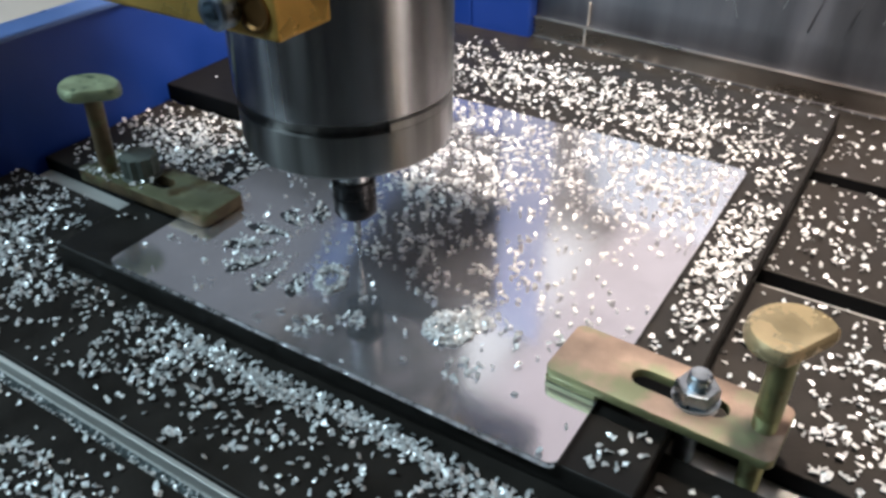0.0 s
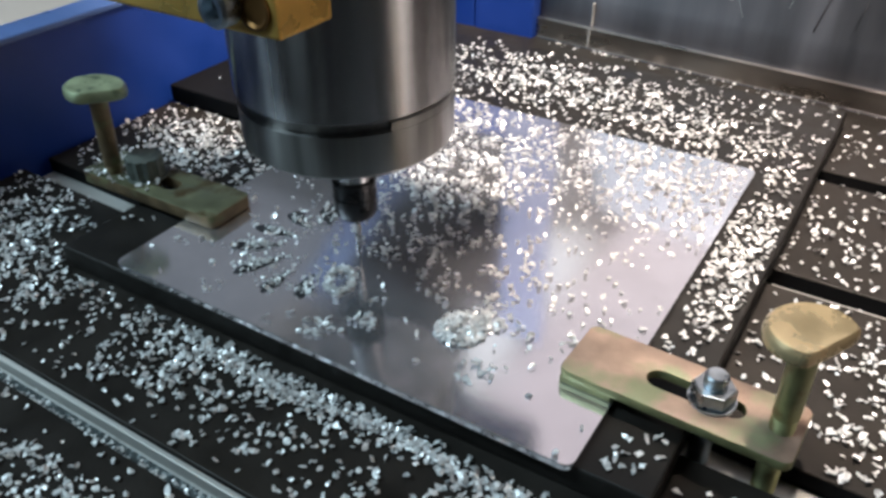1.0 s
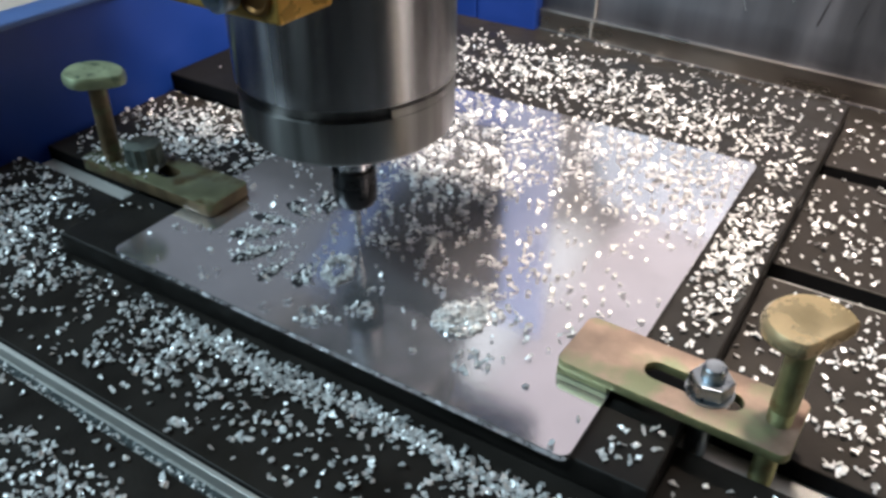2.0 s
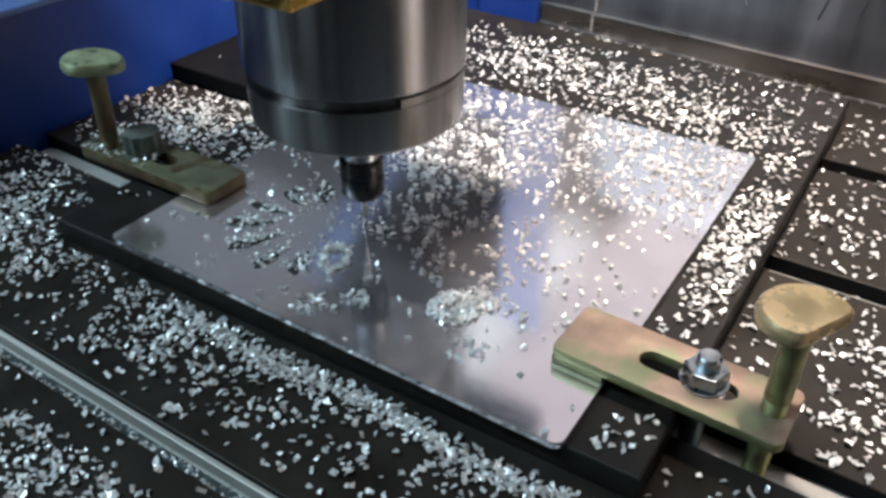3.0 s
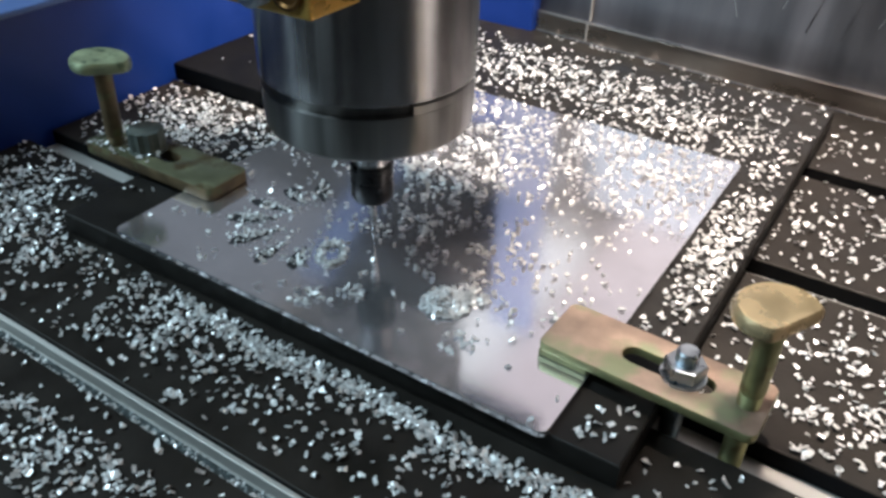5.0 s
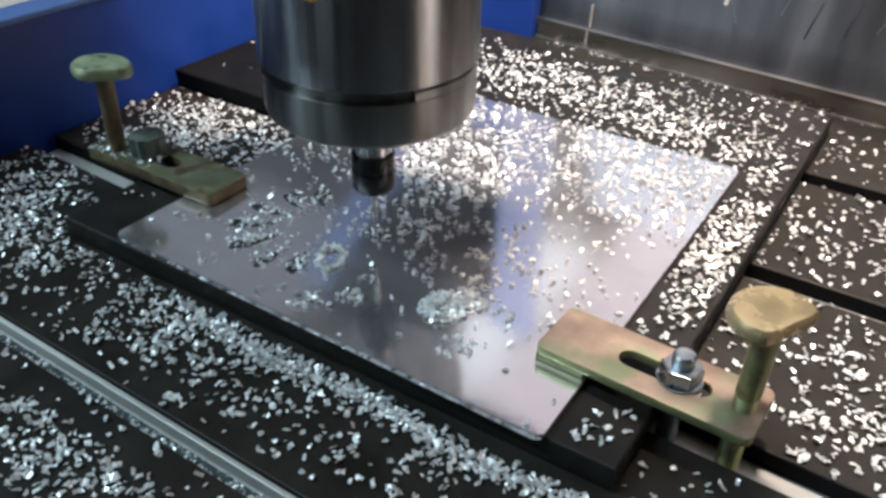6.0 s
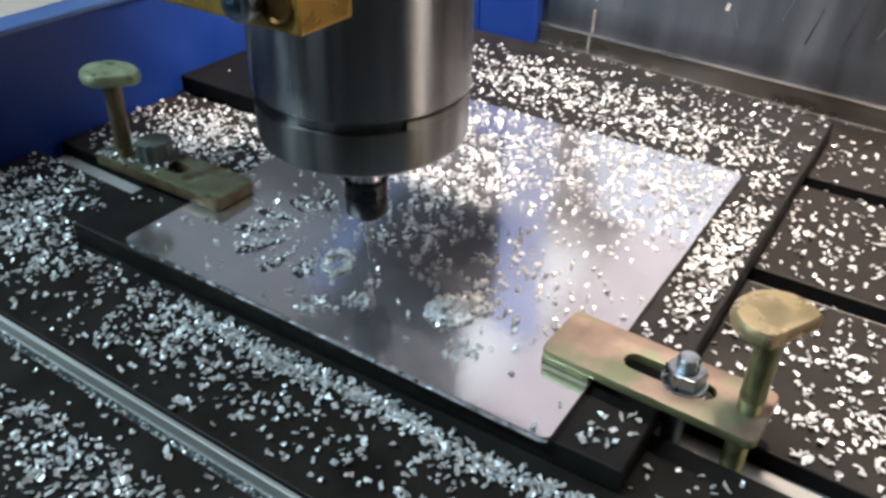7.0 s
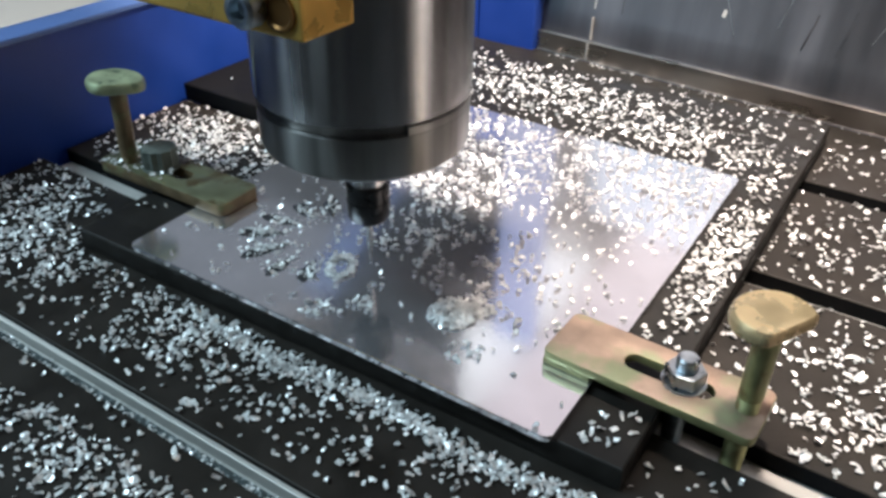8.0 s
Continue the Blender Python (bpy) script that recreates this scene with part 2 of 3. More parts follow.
# ---- machine table: slabs between slots ----
def machine_table():
    t = empty("machine_table")
    tagged(t, "black-brown metal machine table with long clamping slots", "machine table")
    part("table_base", box(-0.352, 0.62, -0.395, 0.399, TOP - 0.045, TOP - SLOT_D - 0.0012), TABLE, t)
    x0, x1 = -0.352, 0.62
    lines = [(-0.395, -0.395)]
    for b, k, w in SLOTS:
        lines += [(b - w + k * x0, b - w + k * x1), (b + k * x0, b + k * x1)]
        part("slot_floor", prism([(x0 + 0.002, b - w + 0.0001 + k * x0), (x1 - 0.002, b - w + 0.0001 + k * x1), (x1 - 0.002, b - 0.0001 + k * x1), (x0 + 0.002, b - 0.0001 + k * x0)],
                                 TOP - SLOT_D - 0.0011, TOP - SLOT_D), SLOT, t, "bright bare metal slot floor")
    part("grime", prism([(x0 + 0.002, -0.0642 - 0.001 * x0), (x1 - 0.002, -0.0642 - 0.001 * x1), (x1 - 0.002, -0.0577 - 0.001 * x1), (x0 + 0.002, -0.0577 - 0.001 * x0)],
                        TOP - SLOT_D + 0.0001, TOP - SLOT_D + 0.0004), GRIME, t, "oily dark grime in the slot")
    k = -0.001
    part("slot_side", prism([(x0 + 0.002, -0.0568 + k * x0), (x1 - 0.002, -0.0568 + k * x1), (x1 - 0.002, -0.0546 + k * x1), (x0 + 0.002, -0.0546 + k * x0)],
                            TOP - SLOT_D + 0.0002, TOP - 0.0016, 0.0004), SLOT, t, "bright worn side of the slot")
    lines.append((0.399, 0.399))
    for (a, b), (c, d) in zip(lines[::2], lines[1::2]):
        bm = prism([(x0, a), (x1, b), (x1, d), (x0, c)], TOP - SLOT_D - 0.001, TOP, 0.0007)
        # Slot walls go black: the shade inside the slots is painted on.
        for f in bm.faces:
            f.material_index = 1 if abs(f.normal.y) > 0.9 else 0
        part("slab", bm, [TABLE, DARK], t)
    return t


# ---- blue machine frame ----
def blue_frame():
    w = link_mesh("wall_left", box(-0.375, -0.357, -0.45, 0.40, -0.12, 0.0523), BLUE)
    tagged(w, "blue powder-coated steel side wall of the machine", kind="structure")
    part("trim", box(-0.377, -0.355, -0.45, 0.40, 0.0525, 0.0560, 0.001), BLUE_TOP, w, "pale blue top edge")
    c = link_mesh("wall_back", box(-0.354, -0.257, 0.381, 0.400, -0.05, 0.10, 0.002), BLUE)
    tagged(c, "blue powder-coated steel end panel of the machine", kind="structure")
    p = link_mesh("end_post", box(-0.2565, -0.205, 0.380, 0.402, -0.05, 0.105, 0.002), BLUE)
    tagged(p, "blue powder-coated steel end post of the machine", kind="structure")
    tagged(link_mesh("end_post_top", box(-0.2230, -0.1760, 0.376, 0.3795, 0.062, 0.31, 0.001), BLUE_LIT), "blue flange above the end post, coloured as if lit", kind="structure")
    # Unseen shapes, added for the dark and blue areas mirrored in the plate.
    flat = Matrix.Rotation(radians(90), 4, "X")
    bm = prism([(-0.207, 0.108), (-0.30, 0.108), (-0.47, 0.39), (-0.47, 0.62), (-0.315, 0.62), (-0.288, 0.345), (-0.207, 0.315)], -0.44, -0.412)
    bmesh.ops.transform(bm, matrix=flat, verts=bm.verts)
    tagged(link_mesh("mirrored_dark_plate", bm, DARK), "unseen black plate added as a dark area mirrored below", kind="structure")
    bm = prism([(-0.302, 0.108), (-0.338, 0.108), (-0.520, 0.40), (-0.472, 0.391)], -0.44, -0.412)
    bmesh.ops.transform(bm, matrix=flat, verts=bm.verts)
    tagged(link_mesh("mirrored_blue_bar", bm, BLUE_SHADED), "unseen blue slanting bar added as a band mirrored below", kind="structure")
    tagged(link_mesh("added_upright", box(-0.42, -0.32, 0.445, 0.48, -0.95, 0.60), DARK), "unseen black upright added behind the machine", kind="structure")
    t = link_mesh("side_bench", box(-1.60, -0.40, -0.60, 0.62, -0.95, -0.10, 0.004), BENCH)
    tagged(t, "white bench top beside the blue machine wall", "bench")
    b = link_mesh("blue_pedestal", box(-0.352, 0.62, -0.39, 0.378, -0.945, TOP - 0.046), BLUE)
    tagged(b, "blue steel machine base under the table", "machine base")


def back_sheet():
    s = empty("back_sheet", pose(-0.20, 0.3865, TOP + 0.0002, 0, 0, -5.0))
    tagged(s, "brushed aluminium splash sheet with a folded lower lip", "metal sheet")
    part("lip", box(-0.004, 0.60, -0.0015, 0.0, 0.0, 0.0145, 0.0004), LIP, s, "worn dark-reflecting lower lip")
    bm = bmesh.new()
    prof = [(0.0, 0.0150), (0.003, 0.0152), (0.0045, 0.0325), (0.0060, 0.0365), (0.0190, 0.1015), (0.0352, 0.1825)]
    rows = []
    for u in np.linspace(0, 1, 13):
        ends = [(-0.004 if y < 0.02 else -0.025, y, z) for y, z in prof]
        rows.append([(bm.verts.new((a + u * (0.60 - a), y, z)), bm.verts.new((a + u * (0.60 - a), y + 0.0015, z - 0.0004))) for a, y, z in ends])
    for a, b in zip(rows, rows[1:]):
        for k in range(len(prof) - 1):
            for s_ in (0, 1):
                bm.faces.new((a[k][s_], b[k][s_], b[k + 1][s_], a[k + 1][s_]))
        for k in (0, len(prof) - 1):
            bm.faces.new((a[k][0], b[k][0], b[k][1], a[k][1]))
    part("sheet", bm, SHEET, s, smooth=True)
    part("lip_edge", box(-0.004, 0.60, -0.0022, 0.0036, 0.0146, 0.0151, 0.0002), LIP, s, "bright folded edge")
    part("foot_edge", box(-0.004, 0.60, -0.0030, -0.0016, 0.0, 0.0007, 0.0002), SHEET, s, "dull scraped edge along the table")
    part("seam", box(0.0402, 0.0414, 0.0012, 0.0040, 0.0156, 0.0330, 0.0003), SLOT, s, "pale vertical seam")
    part("seam", box(0.0402, 0.0417, -0.0024, -0.0016, 0.0010, 0.0144, 0.0003), SLOT, s, "pale vertical seam")

    def on_slope(x, up, wide, long, turn):
        """A thin bar lying on the leaning part of the sheet, up metres above the fold."""
        bm = box(-wide / 2, wide / 2, -0.0003, 0.0002, -long / 2, long / 2)
        m = Matrix.Translation((x, 0.0060 + 0.196 * up, 0.0365 + 0.981 * up)) @ Matrix.Rotation(radians(-11.3), 4, "X") @ Matrix.Rotation(radians(turn), 4, "Y")
        bmesh.ops.transform(bm, matrix=m, verts=bm.verts)
        return bm

    part("seam", on_slope(0.0395, 0.040, 0.0012, 0.076, 0), SLOT, s, "pale vertical seam")
    for x, up, long, turn in ((0.139, 0.021, 0.036, -25), (0.1775, 0.030, 0.030, 14), (0.098, 0.034, 0.022, -8), (0.238, 0.030, 0.030, 22)):
        part("scratch", on_slope(x, up, 0.00035, long, turn), SCRATCH, s, "fine pale scratch")
    for x, up, wide, long, turn in ((0.2165, 0.019, 0.0016, 0.030, 9), (0.1945, 0.016, 0.0011, 0.024, 12), (0.0620, 0.008, 0.0010, 0.012, 0), (0.256, 0.022, 0.0014, 0.028, 6)):
        part("smear", on_slope(x, up, wide, long, turn), SMEAR, s, "dark dried smear")
    part("bright_mark", on_slope(0.1368, 0.017, 0.0026, 0.005, 10), SLOT, s, "small bright mark")


# ---- board, plate ----
def board():
    b = link_mesh("backing_board", prism([(-0.2505, -0.002), (0.0255, 0.0035), (0.0265, 0.3345), (-0.2525, 0.3345)], TOP + 0.0005, BTOP, 0.0008), BOARD)
    tagged(b, "black backing board lying on the machine table", "board")
    # Blacker than the board: this unlit corner's shade is put into its colour.
    c = link_mesh("black_block", box(-0.3515, -0.2535, 0.1527, 0.33, TOP + 0.0005, -0.002, 0.0012), DARK)
    tagged(c, "black block lying on the table beside the board", "block")


# engraved petals round a centre: place, length and width
MARK_CENTRE = (-0.1440, 0.0600)
MARKS = ((-0.1680, 0.0678, 0.018, 0.0105), (-0.1600, 0.0780, 0.017, 0.0105), (-0.1712, 0.0551, 0.022, 0.0085), (-0.1714, 0.0418, 0.021, 0.0095), (-0.1605, 0.0318, 0.022, 0.0095),
         (-0.1462, 0.0258, 0.016, 0.0085), (-0.1334, 0.0300, 0.016, 0.0105), (-0.1185, 0.0680, 0.014, 0.0060))


def plate():
    p = empty("aluminium_plate", pose(0, 0, 0))
    tagged(p, "square polished aluminium plate being engraved, strewn with chips", "metal plate")
    part("sheet", prism(round_rect(-0.2157, 0.0003, -0.0005, 0.2275, 0.004), BTOP + 0.0003, 0.0, 0.0003), PLATE, p)
    rng = random.Random(21)
    # Grooves are thin dark petals laid on top; their depth is only in the colour.
    for x, y, length, width in MARKS:
        turn = math.atan2(y - MARK_CENTRE[1], x - MARK_CENTRE[0])
        m = Matrix.Translation((x, y, 0.00012)) @ Matrix.Rotation(turn, 4, "Z")
        pts = []
        for k in range(22):
            a = 2 * math.pi * k / 22
            taper = 0.62 + 0.38 * math.cos(a)
            wob = 1 + rng.uniform(-0.16, 0.16)
            pts.append(m @ Vector((length * 0.5 * math.cos(a) * wob, width * 0.5 * math.sin(a) * taper * wob, 0)))
        bm = bmesh.new()
        lo = [bm.verts.new(v) for v in pts]
        hi = [bm.verts.new(v + Vector((0, 0, 0.00012))) for v in pts]
        bm.faces.new(hi), bm.faces.new(lo)
        for k in range(22):
            bm.faces.new((lo[k], lo[(k + 1) % 22], hi[(k + 1) % 22], hi[k]))
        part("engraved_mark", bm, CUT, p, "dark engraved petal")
    return p


# ---- clamps ----
def clamp(name, m, length, width, body_mat, screw_mat, nut_mat, slot, nut_x, screw_x, label, head_r=0.0138, stud=0.012, nut_r=0.0075, nut_h=0.0056, head_z=-0.0036, toe=True, ribs=0, foot=TOP - SLOT_D + 0.0003, flat=(0.0080, -28), screw_y=0.0, lean=0.0, shank=None, side=None):
    """A flat slotted clamp along x; its tip at x = 0, its top at z = 0.0065."""
    c = empty(name, m)
    tagged(c, label, "clamp", group="clamps")
    h, zt = width / 2, 0.0068
    out = round_rect(0, length, -h, h, 0.0035)
    a, b = slot
    r = 0.0043
    hole = [(b - r + r * math.cos(radians(t)), r * math.sin(radians(t))) for t in range(-90, 91, 20)] + \
           [(a + r + r * math.cos(radians(t)), r * math.sin(radians(t))) for t in range(90, 271, 20)]
    bm = prism(out, 0.0028 if toe else 0.0004, zt, 0.0007, [hole])
    for f in bm.faces:
        f.material_index = 0 if f.normal.z > 0.6 else 1
    part("bar", bm, [body_mat, side or ZINC_GREEN], c, smooth=True)
    if toe:
        part("toe", box(0.0006, 0.020, -h + 0.0006, h - 0.0006, 0.0001, 0.0030, 0.0004), ZINC_GREEN, c, "greenish step under the tip")
    part("stud", lathe([(0.0039, TOP - SLOT_D + 0.001), (0.004, zt + 0.007 + stud - 0.0008), (0.0033, zt + 0.007 + stud)], 24, centre=(nut_x, 0)), nut_mat, c, smooth=True)
    outline = hexagon(nut_r, 12)
    if ribs:
        outline = [((nut_r if k % 2 else nut_r * 0.88) * math.cos(math.pi * k / ribs), (nut_r if k % 2 else nut_r * 0.88) * math.sin(math.pi * k / ribs)) for k in range(2 * ribs)]
    nut = prism([(nut_x + x, y) for x, y in outline], zt + 0.0010, zt + 0.0010 + nut_h, 0.0006)
    part("nut", nut, nut_mat, c)
    part("washer", lathe([(nut_r + 0.0006, zt + 0.0001), (nut_r + 0.0006, zt + 0.0009)], 28, centre=(nut_x, 0)), nut_mat, c)
    bm = bmesh.new()
    prof = []
    z = foot
    while z < 0.012:
        prof += [(0.0037, z), (0.0041, z + 0.0006)]
        z += 0.0012
    prof += [(0.0043, 0.013), (0.0043, 0.0458 + head_z)]
    lathe(prof, 20, bm, (screw_x, 0))
    screw = part("screw", bm, shank or ZINC_GREEN, c, "rusty brown screw shank" if shank else "olive screw shank", smooth=True)
    screw.matrix_local = Matrix.Translation((screw_x, screw_y, zt)) @ Matrix.Rotation(radians(lean), 4, "Y") @ Matrix.Translation((-screw_x, 0, -zt))
    bm = bmesh.new()
    n = 64
    rings = []
    for rr, z in ((0.30, 0.0455), (0.82, 0.0458), (0.97, 0.0468), (1.0, 0.0485), (0.98, 0.0505), (0.9, 0.0518), (0.6, 0.0522), (0.2, 0.0520)):
        ring = []
        for k in range(n):
            t = 2 * math.pi * k / n
            w = head_r * (0.98 + 0.03 * math.sin(2 * t + 0.6))
            lean = math.cos(t - radians(flat[1]))
            if lean > 0.01:
                w = (w ** -14 + (flat[0] / lean) ** -14) ** (-1 / 14)
            ring.append(bm.verts.new((screw_x + rr * w * math.cos(t), rr * w * math.sin(t), z + head_z + 0.0007 * rr * math.cos(t - 1))))
        rings.append(ring)
    for p, q in zip(rings, rings[1:]):
        for k in range(n):
            bm.faces.new((p[k], p[(k + 1) % n], q[(k + 1) % n], q[k]))
    bm.faces.new(rings[0]), bm.faces.new(rings[-1])
    part("head", bm, screw_mat, screw, "round flattened screw head", smooth=True)
    return c


# ---- spindle ----
def spindle():
    s = empty("spindle")
    tagged(s, "turned steel milling spindle with a gold clamp and a fine bit", "spindle")
    R = 0.0412
    part("housing", lathe([(R - 0.002, 0.0822), (R, 0.0836), (R, 0.30)], 96), SPINDLE, s, smooth=True)
    nose = part("nose", lathe([(0.012, 0.0612), (R - 0.0035, 0.0612), (R - 0.0012, 0.0632), (R - 0.0006, 0.0660), (R - 0.0006, 0.0785), (R - 0.003, 0.0788), (R - 0.003, 0.0825)], 96), NOSE, s, "darker steel nose ring", smooth=True)
    bm = bmesh.new()
    a0, n = -30, 28
    ring = []
    for k in range(n + 1):
        t = radians(a0 + 170 * k / n)
        ring.append([bm.verts.new((r * math.cos(t), r * math.sin(t), z)) for r, z in ((R - 0.004, 0.0787), (R - 0.0006, 0.0787), (R - 0.0006, 0.0818), (R - 0.004, 0.0818))])
    for p, q in zip(ring, ring[1:]):
        for j in range(4):
            bm.faces.new((p[j], p[(j + 1) % 4], q[(j + 1) % 4], q[j]))
    bm.faces.new(ring[0]), bm.faces.new(ring[-1])
    part("collar_segment", bm, NOSE, nose, smooth=True)
    part("shaft", lathe([(0.0076, 0.040), (0.0076, 0.0615)], 40), SPINDLE, s, smooth=True)
    nut = part("collet_nut", lathe([(0.0050, 0.0242), (0.0078, 0.0244), (0.0090, 0.0262), (0.0090, 0.0335), (0.0086, 0.0338), (0.0086, 0.0345), (0.0090, 0.0348), (0.0090, 0.0408), (0.0082, 0.0416), (0.0074, 0.0416)], 40), COLLET, s, "black collet nut", smooth=True)
    part("bit", lathe([(0.0002, 0.0), (0.0006, 0.004), (0.0013, 0.012), (0.0015, 0.014), (0.0015, 0.026)], 16), CARBIDE, s, "thin carbide engraving bit", smooth=True)
    ear = part("clamp_ear", box(-0.062, 0.0240, -0.0570, -0.020, 0.1190, 0.185, 0.0012), BRASS, s, "gold anodised clamp block")
    bm = bmesh.new()
    n = 72
    rings = []
    for r, z in ((0.0415, 0.136), (0.0530, 0.136), (0.0535, 0.1365), (0.0535, 0.185), (0.0415, 0.185)):
        rings.append([bm.verts.new((r * math.cos(2 * math.pi * k / n), r * math.sin(2 * math.pi * k / n), z)) for k in range(n)])
    for p, q in zip(rings, rings[1:] + rings[:1]):
        for k in range(n):
            bm.faces.new((p[k], p[(k + 1) % n], q[(k + 1) % n], q[k]))
    part("clamp_ring", bm, BRASS, s, "gold anodised clamp ring", smooth=True)
    part("carriage", box(-0.053, 0.053, 0.050, 0.089, 0.152, 0.42, 0.002), CARRIAGE, s, "dark blue carriage plate behind the clamp ring")
    b = lathe([(0.0053, 0.0), (0.0058, 0.0006), (0.0058, 0.0060), (0.0048, 0.0072), (0.0034, 0.0072), (0.0030, 0.0035)], 32)
    bmesh.ops.transform(b, matrix=pose(0.0055, -0.0572, 0.1272, 90, 0, 0), verts=b.verts)
    h = lathe([(0.0062, -0.001), (0.0062, 0.0009), (0.0052, 0.0011), (0.0044, 0.0002), (0.0030, 0.0001)], 32)
    bmesh.ops.transform(h, matrix=pose(0.0155, -0.0570, 0.1272, 90, 0, 0), verts=h.verts)
    part("bolt_seat", h, BRASS_DARK, ear, "brown recessed bolt seat", smooth=True)
    part("clamp_bolt", b, ZINC_BLUE, ear, "steel socket-head bolt", smooth=True)
    return s


machine_table()
blue_frame()
back_sheet()
board()
plate()
clamp("clamp", pose(-0.0200, 0.0472, 0, 0, 0, -2.0), 0.0795, 0.0290, ZINC_YELLOW, ZINC_HEAD, ZINC_BLUE, (0.0275, 0.0612), 0.0498, 0.0725,
      "yellow zinc-plated slotted clamp with a tall screw holding the plate corner", stud=0.0045)
clamp("clamp", pose(-0.1968, 0.0528, 0, 0, 0, 180.5), 0.0900, 0.0265, ZINC_DARK, ZINC_PALE, GREY_STEEL, (0.0345, 0.0700), 0.0560, 0.0740,
      "olive zinc-plated slotted clamp with chips on it and a tall screw", head_r=0.0142, stud=0.004, nut_r=0.0092, nut_h=0.0105, head_z=0.0018, toe=False, ribs=11, flat=(0.0095, 150), screw_y=0.0055, lean=-3.0, foot=0.0030, shank=RUSTY, side=RUSTY)
SPIN = spindle()


# ---- aluminium chips ----
def chip_mesh(name, places, label, group="aluminium chips"):
    """Many small curled flakes in one mesh. places: (x, y, z, size)."""
    verts, faces = [], []
    rng = random.Random(len(places) + int(1000 * abs(places[0][0])))
    for x, y, z, size in places:
        L, W, T = size * rng.uniform(0.7, 1.5), size * rng.uniform(0.5, 0.95), size * 0.10
        curl = rng.uniform(-0.2, 0.6) * L
        m = Euler((rng.gauss(0, 0.35), rng.gauss(0, 0.35), rng.uniform(0, 6.283))).to_matrix()
        base = len(verts)
        pts = []
        skew = rng.uniform(-0.3, 0.3) * W
        for i, u in enumerate((-0.5, -0.17, 0.17, 0.5)):
            wz = curl * (0.25 - u * u) + rng.gauss(0, 0.07) * size
            ww = W * (0.8 if i in (0, 3) else 1.0) * rng.uniform(0.6, 1.3)
            for sgn in (-1, 1):
                tip = rng.gauss(0, 0.08) * size
                pts.append((u * L + tip, sgn * ww / 2 + skew * u, wz + tip + T))
                pts.append((u * L + tip, sgn * ww / 2 + skew * u, wz + tip))
        ps = [m @ Vector(q) for q in pts]
        low = min(q.z for q in ps)
        for q in ps:
            verts.append((x + q.x, y + q.y, z + q.z - low - 0.00005))
        for i in range(3):
            a, b = base + 4 * i, base + 4 * i + 4
            faces += [(a, a + 2, b + 2, b), (a + 1, b + 1, b + 3, a + 3), (a, b, b + 1, a + 1), (a + 2, a + 3, b + 3, b + 2)]
        a, b = base, base + 12
        faces += [(a, a + 1, a + 3, a + 2), (b, b + 2, b + 3, b + 1)]
    me = bpy.data.meshes.new(name)
    me.from_pydata(verts, [], faces)
    me.materials.append(CHIP)
    ob = new(name, me)
    tagged(ob, label, "metal chips", group, "stuff")
    return ob


def scatter(seed, n, x0, x1, y0, y1, density, z, size, keep=None, clump=60.0):
    """Random places in a rectangle, kept by a density of 0 to 1 and clumped by noise."""
    rng = random.Random(seed)
    got = []
    tries = 0
    while len(got) < n and tries < n * 60:
        tries += 1
        x, y = rng.uniform(x0, x1), rng.uniform(y0, y1)
        if keep and not keep(x, y):
            continue
        k = noise.noise(Vector((x * clump, y * clump, seed))) * 0.5 + 0.5
        if rng.random() < density(x, y) * (0.30 + 1.5 * max(0.0, k - 0.25)):
            got.append((x, y, z + rng.random() ** 2 * 0.0008, size * rng.uniform(0.65, 1.25)))
    return got


def bump2(x, y, cx, cy, sx, sy, a=1.0):
    return a * math.exp(-((x - cx) / sx) ** 2 - ((y - cy) / sy) ** 2)


def on_clamp(x, y):
    return (-0.022 < x < 0.064 and 0.031 < y < 0.062) or (-0.288 < x < -0.196 and 0.036 < y < 0.067)


def slots_clear(x, y):
    return all(not (b - w - 0.001 < y - k * x < b + 0.001) for b, k, w in SLOTS)


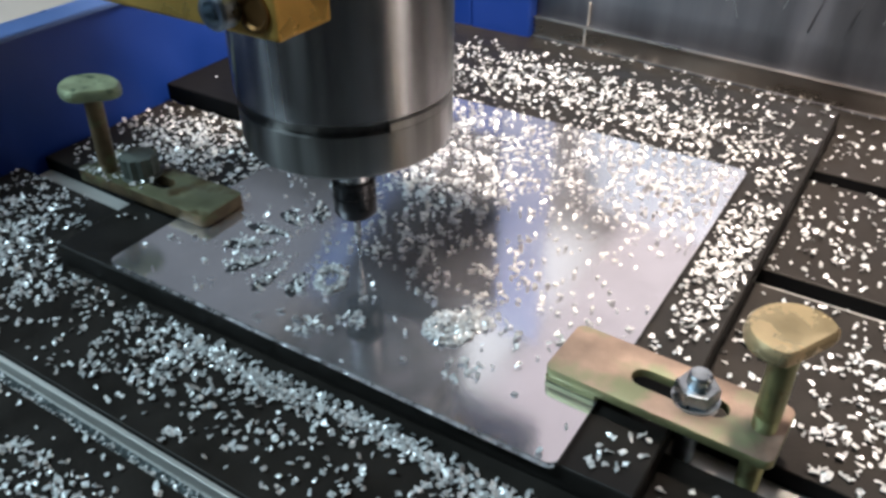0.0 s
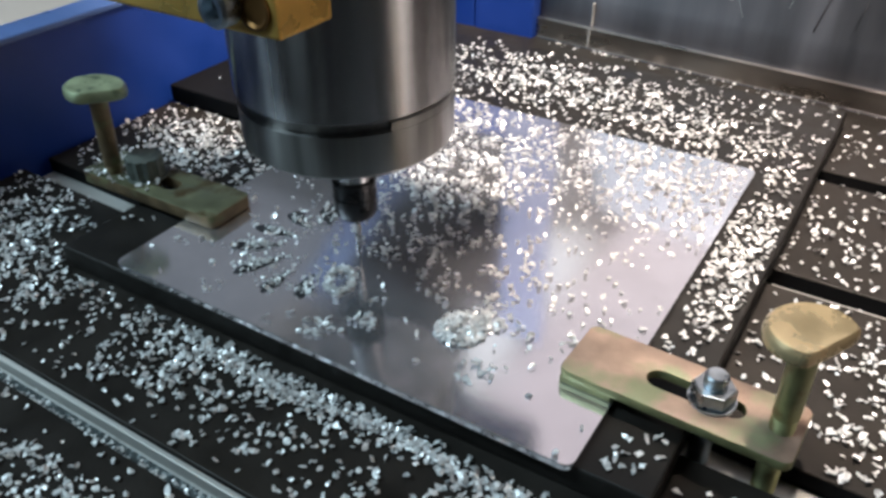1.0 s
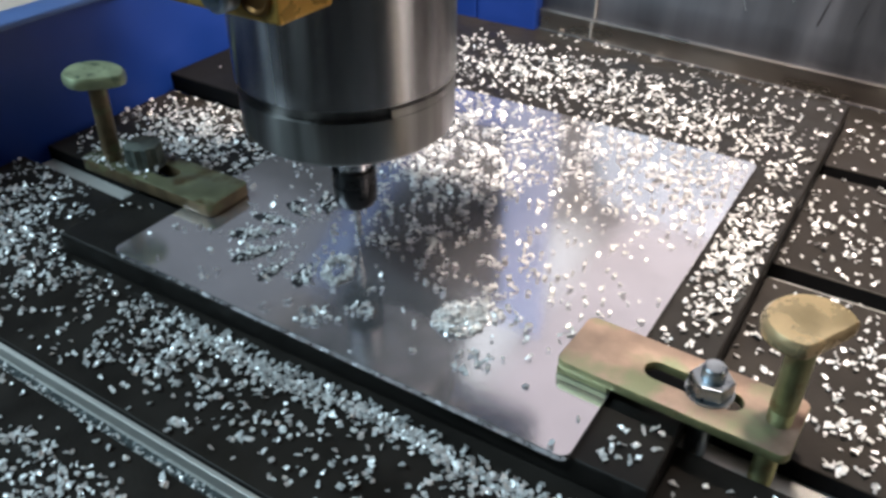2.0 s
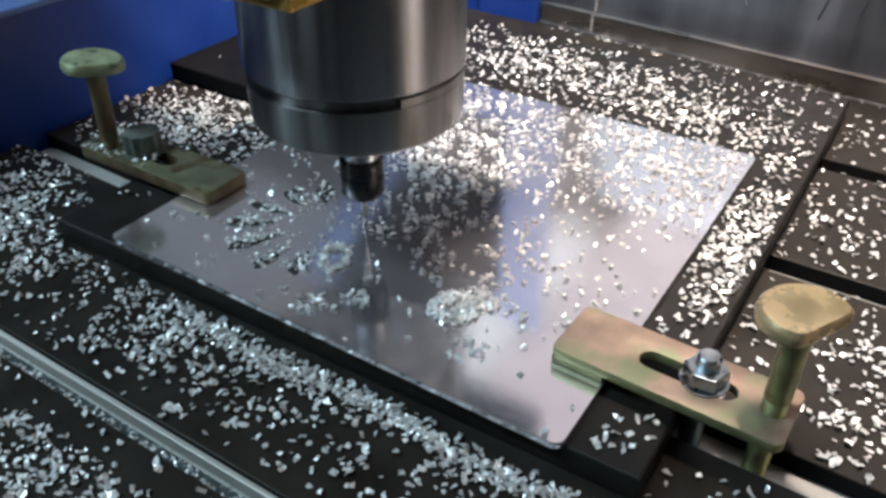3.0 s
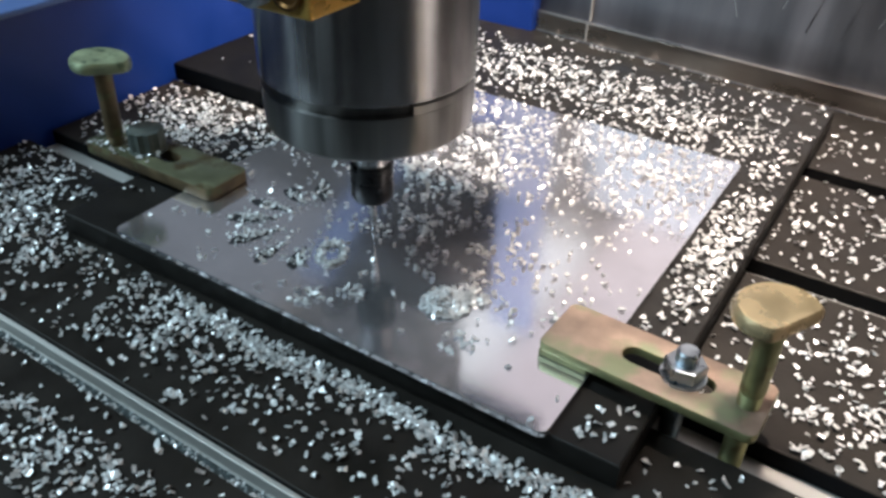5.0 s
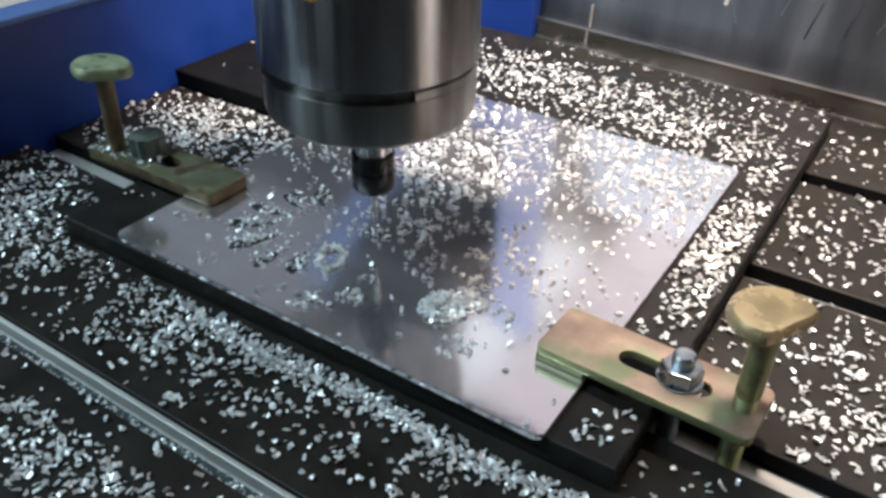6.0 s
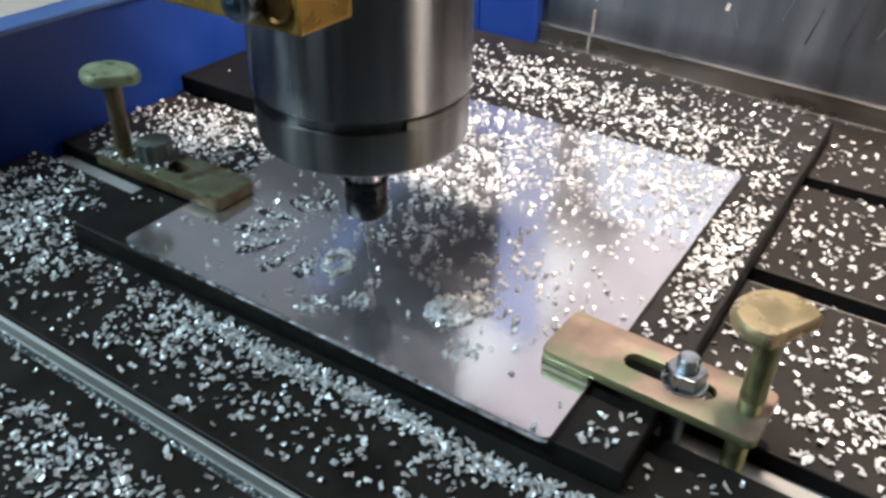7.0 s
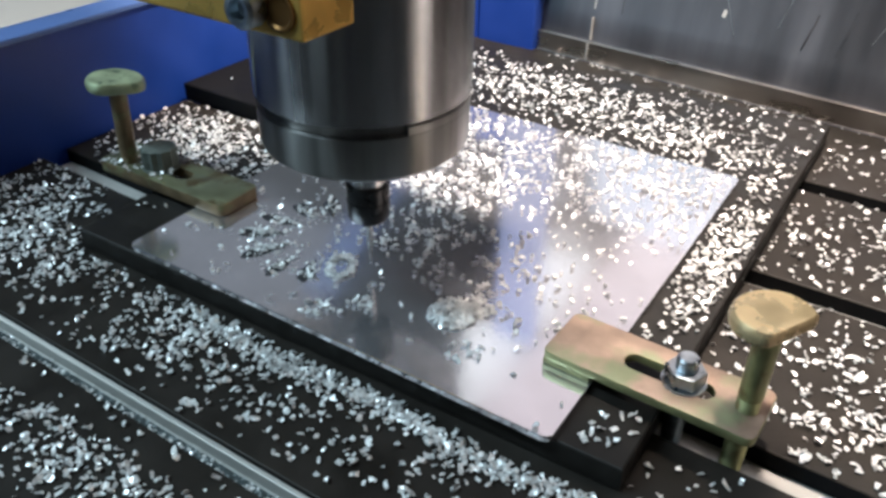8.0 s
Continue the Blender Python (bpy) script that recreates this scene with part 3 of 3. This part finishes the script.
def chips():
    rng = random.Random(8)

    def plate_density(x, y):
        d = 0.07 + bump2(x, y, -0.03, 0.205, 0.10, 0.035, 0.8) + bump2(x, y, -0.13, 0.140, 0.045, 0.032, 1.0) + bump2(x, y, -0.03, 0.165, 0.06, 0.035, 0.5)
        d += bump2(x, y, -0.112, 0.082, 0.018, 0.018, 0.34) + bump2(x, y, -0.088, 0.075, 0.014, 0.020, 0.45) + bump2(x, y, -0.040, 0.068, 0.03, 0.030, 0.34)
        d += bump2(x, y, -0.150, 0.054, 0.04, 0.035, 0.22) + bump2(x, y, -0.19, 0.18, 0.04, 0.06, 0.6)
        return min(1.0, d)

    pl = scatter(3, 1750, -0.213, -0.002, 0.002, 0.225, plate_density, 0.0, 0.0023, lambda x, y: not on_clamp(x, y), 75)
    for cx, cy, r, n, hz in ((-0.0640, 0.0392, 0.0095, 250, 0.0048), (-0.058, 0.048, 0.007, 46, 0.0012), (-0.112, 0.010, 0.007, 16, 0.001),
                             (-0.098, 0.026, 0.006, 14, 0.001), (-0.047, 0.022, 0.008, 14, 0.001)):
        for _ in range(n):
            a, d = rng.uniform(0, 6.283), r * math.sqrt(rng.random())
            pl.append((cx + d * math.cos(a), cy + d * math.sin(a), rng.random() * hz * (1 - d / r), 0.0024))
    for k in range(150):
        a = radians(k * 7.0)
        u, v = 0.0052 * math.cos(a) + rng.gauss(0, 0.0007), 0.0078 * math.sin(a) + rng.gauss(0, 0.0007)
        pl.append((-0.1232 + 0.80 * u - 0.60 * v, 0.0402 + 0.60 * u + 0.80 * v, rng.random() * 0.0009, 0.0019))
    for k, (x, y, length, width) in enumerate(MARKS):
        turn = math.atan2(y - MARK_CENTRE[1], x - MARK_CENTRE[0])
        for _ in range((26, 26, 26, 80, 66, 24, 34, 8)[k]):
            u, v = rng.gauss(0, 0.22) * length, rng.gauss(0, 0.20) * width
            pl.append((x + u * math.cos(turn) - v * math.sin(turn), y + u * math.sin(turn) + v * math.cos(turn), 0.0003 + rng.random() * 0.0006, 0.0015))
    chip_mesh("metal_chips", pl, "bright curled aluminium chips scattered on the plate")

    extra = [(rng.uniform(0.004, 0.0235), rng.uniform(0.008, 0.030), BTOP, 0.0026) for _ in range(16)]
    extra += [(rng.uniform(0.003, 0.0235), rng.gauss(0.135, 0.036), BTOP + rng.random() * 0.0008, 0.0021) for _ in range(170)]
    off_plate = lambda x, y: not (-0.217 < x < 0.002 and y < 0.229) and not on_clamp(x, y) and not (x < -0.2535 and y > 0.151)

    def board_density(x, y):
        d = 0.03 + bump2(x, y, 0.010, 0.155, 0.012, 0.055, 1.6) + bump2(x, y, -0.14, 0.285, 0.09, 0.035, 1.0) + bump2(x, y, -0.03, 0.255, 0.05, 0.03, 0.8)
        d += bump2(x, y, -0.230, 0.115, 0.03, 0.05, 1.9) + bump2(x, y, 0.0, 0.29, 0.03, 0.03, 0.1)
        return min(1.0, d * (0.6 if y < 0.03 else 1))

    chip_mesh("metal_chips", extra + scatter(4, 2150, -0.250, 0.0245, 0.004, 0.333, board_density, BTOP, 0.0022, off_plate, 75), "bright curled aluminium chips scattered on the black board")

    off_board = lambda x, y: not (-0.253 < x < 0.0275 and -0.003 < y < 0.335) and not on_clamp(x, y) and slots_clear(x, y) and not (x < -0.2535 and y > 0.151)

    def table_density(x, y):
        d = 0.10 + bump2(x, y, -0.305, 0.010, 0.045, 0.035, 0.62) + bump2(x, y, -0.27, -0.015, 0.04, 0.02, 0.7) + bump2(x, y, -0.285, 0.115, 0.045, 0.035, 0.75)
        if -0.20 < x < 0.03:
            d += 1.0 * math.exp(-((y + 0.009) / 0.0065) ** 2)
        d += bump2(x, y, -0.155, -0.027, 0.035, 0.016, 0.65) + bump2(x, y, -0.130, -0.012, 0.025, 0.010, 0.8) + bump2(x, y, -0.05, -0.030, 0.05, 0.014, 0.28)
        d += bump2(x, y, -0.145, -0.085, 0.05, 0.012, 0.7) + bump2(x, y, -0.10, -0.10, 0.06, 0.02, 0.35)
        d += bump2(x, y, 0.085, 0.09, 0.03, 0.04, 0.45) + bump2(x, y, 0.06, 0.20, 0.04, 0.03, 0.22)
        if -0.050 > y > -0.056 or -0.077 < y < -0.070:
            d *= 0.15
        return min(1.0, d)

    band = []
    for _ in range(520):
        x = rng.uniform(-0.155, 0.028)
        y = -0.0062 + 0.02 * x - abs(rng.gauss(0, 0.0034)) + 0.002 * math.sin(70 * x)
        band.append((x, y, TOP + rng.random() ** 2 * 0.0014, 0.0022 * rng.uniform(0.7, 1.15)))
    chip_mesh("metal_chips", band + scatter(5, 5000, -0.350, 0.16, -0.14, 0.345, table_density, TOP, 0.0022, off_board, 75), "bright curled aluminium chips scattered on the machine table")
    chip_mesh("metal_chips", scatter(6, 34, -0.345, -0.256, 0.173, 0.32, lambda x, y: 0.5, -0.002, 0.0022), "few aluminium chips on the black block")
    chip_mesh("metal_chips", scatter(7, 80, -0.284, -0.240, 0.039, 0.064, lambda x, y: 1.0, 0.0069, 0.0019), "aluminium chips caught on the olive clamp")
    foot = []
    for _ in range(150):
        x = rng.uniform(-0.19, 0.30)
        foot.append((x, 0.3835 - 0.0875 * (x + 0.2) - abs(rng.gauss(0, 0.0035)), TOP, rng.uniform(0.0010, 0.0020)))
    chip_mesh("metal_chips", foot, "fine aluminium chips swept against the splash sheet")
    floor_z = TOP - SLOT_D
    pts = []
    for _ in range(1000):
        x = rng.uniform(-0.30, 0.0)
        pts.append((x, -0.0640 + abs(rng.gauss(0, 0.0026)) - 0.001 * x, floor_z + 0.0005, 0.0012))
    chip_mesh("metal_chips", pts, "fine aluminium chips lying in the table slot")


chips()


def motions():
    walk(SPIN, [
        (0, pose(-0.1217, 0.0583, 0.0000)),
        (1, pose(-0.1249, 0.0562, 0.0001)),
        (1.5, pose(-0.1256, 0.0570, -0.0004)),
        (3, pose(-0.1203, 0.0579, -0.0004)),
        (3.5, pose(-0.1164, 0.0543, 0.0005)),
        (4, pose(-0.1165, 0.0574, -0.0001)),
        (4.5, pose(-0.1137, 0.0567, 0.0004)),
        (4.7, pose(-0.1132, 0.0565, 0.0003)),
        (5.4, pose(-0.1110, 0.0555, 0.0010)),
        (5.7, pose(-0.1103, 0.0554, 0.0080)),
        (6.05, pose(-0.1102, 0.0552, 0.0083)),
        (6.3, pose(-0.1105, 0.0460, 0.0040)),
        (6.5, pose(-0.1105, 0.0457, 0.0038)),
        (7, pose(-0.1108, 0.0469, 0.0028)),
        (7.5, pose(-0.1099, 0.0449, 0.0043)),
        (8, pose(-0.1096, 0.0444, 0.0041)),
    ])


motions()
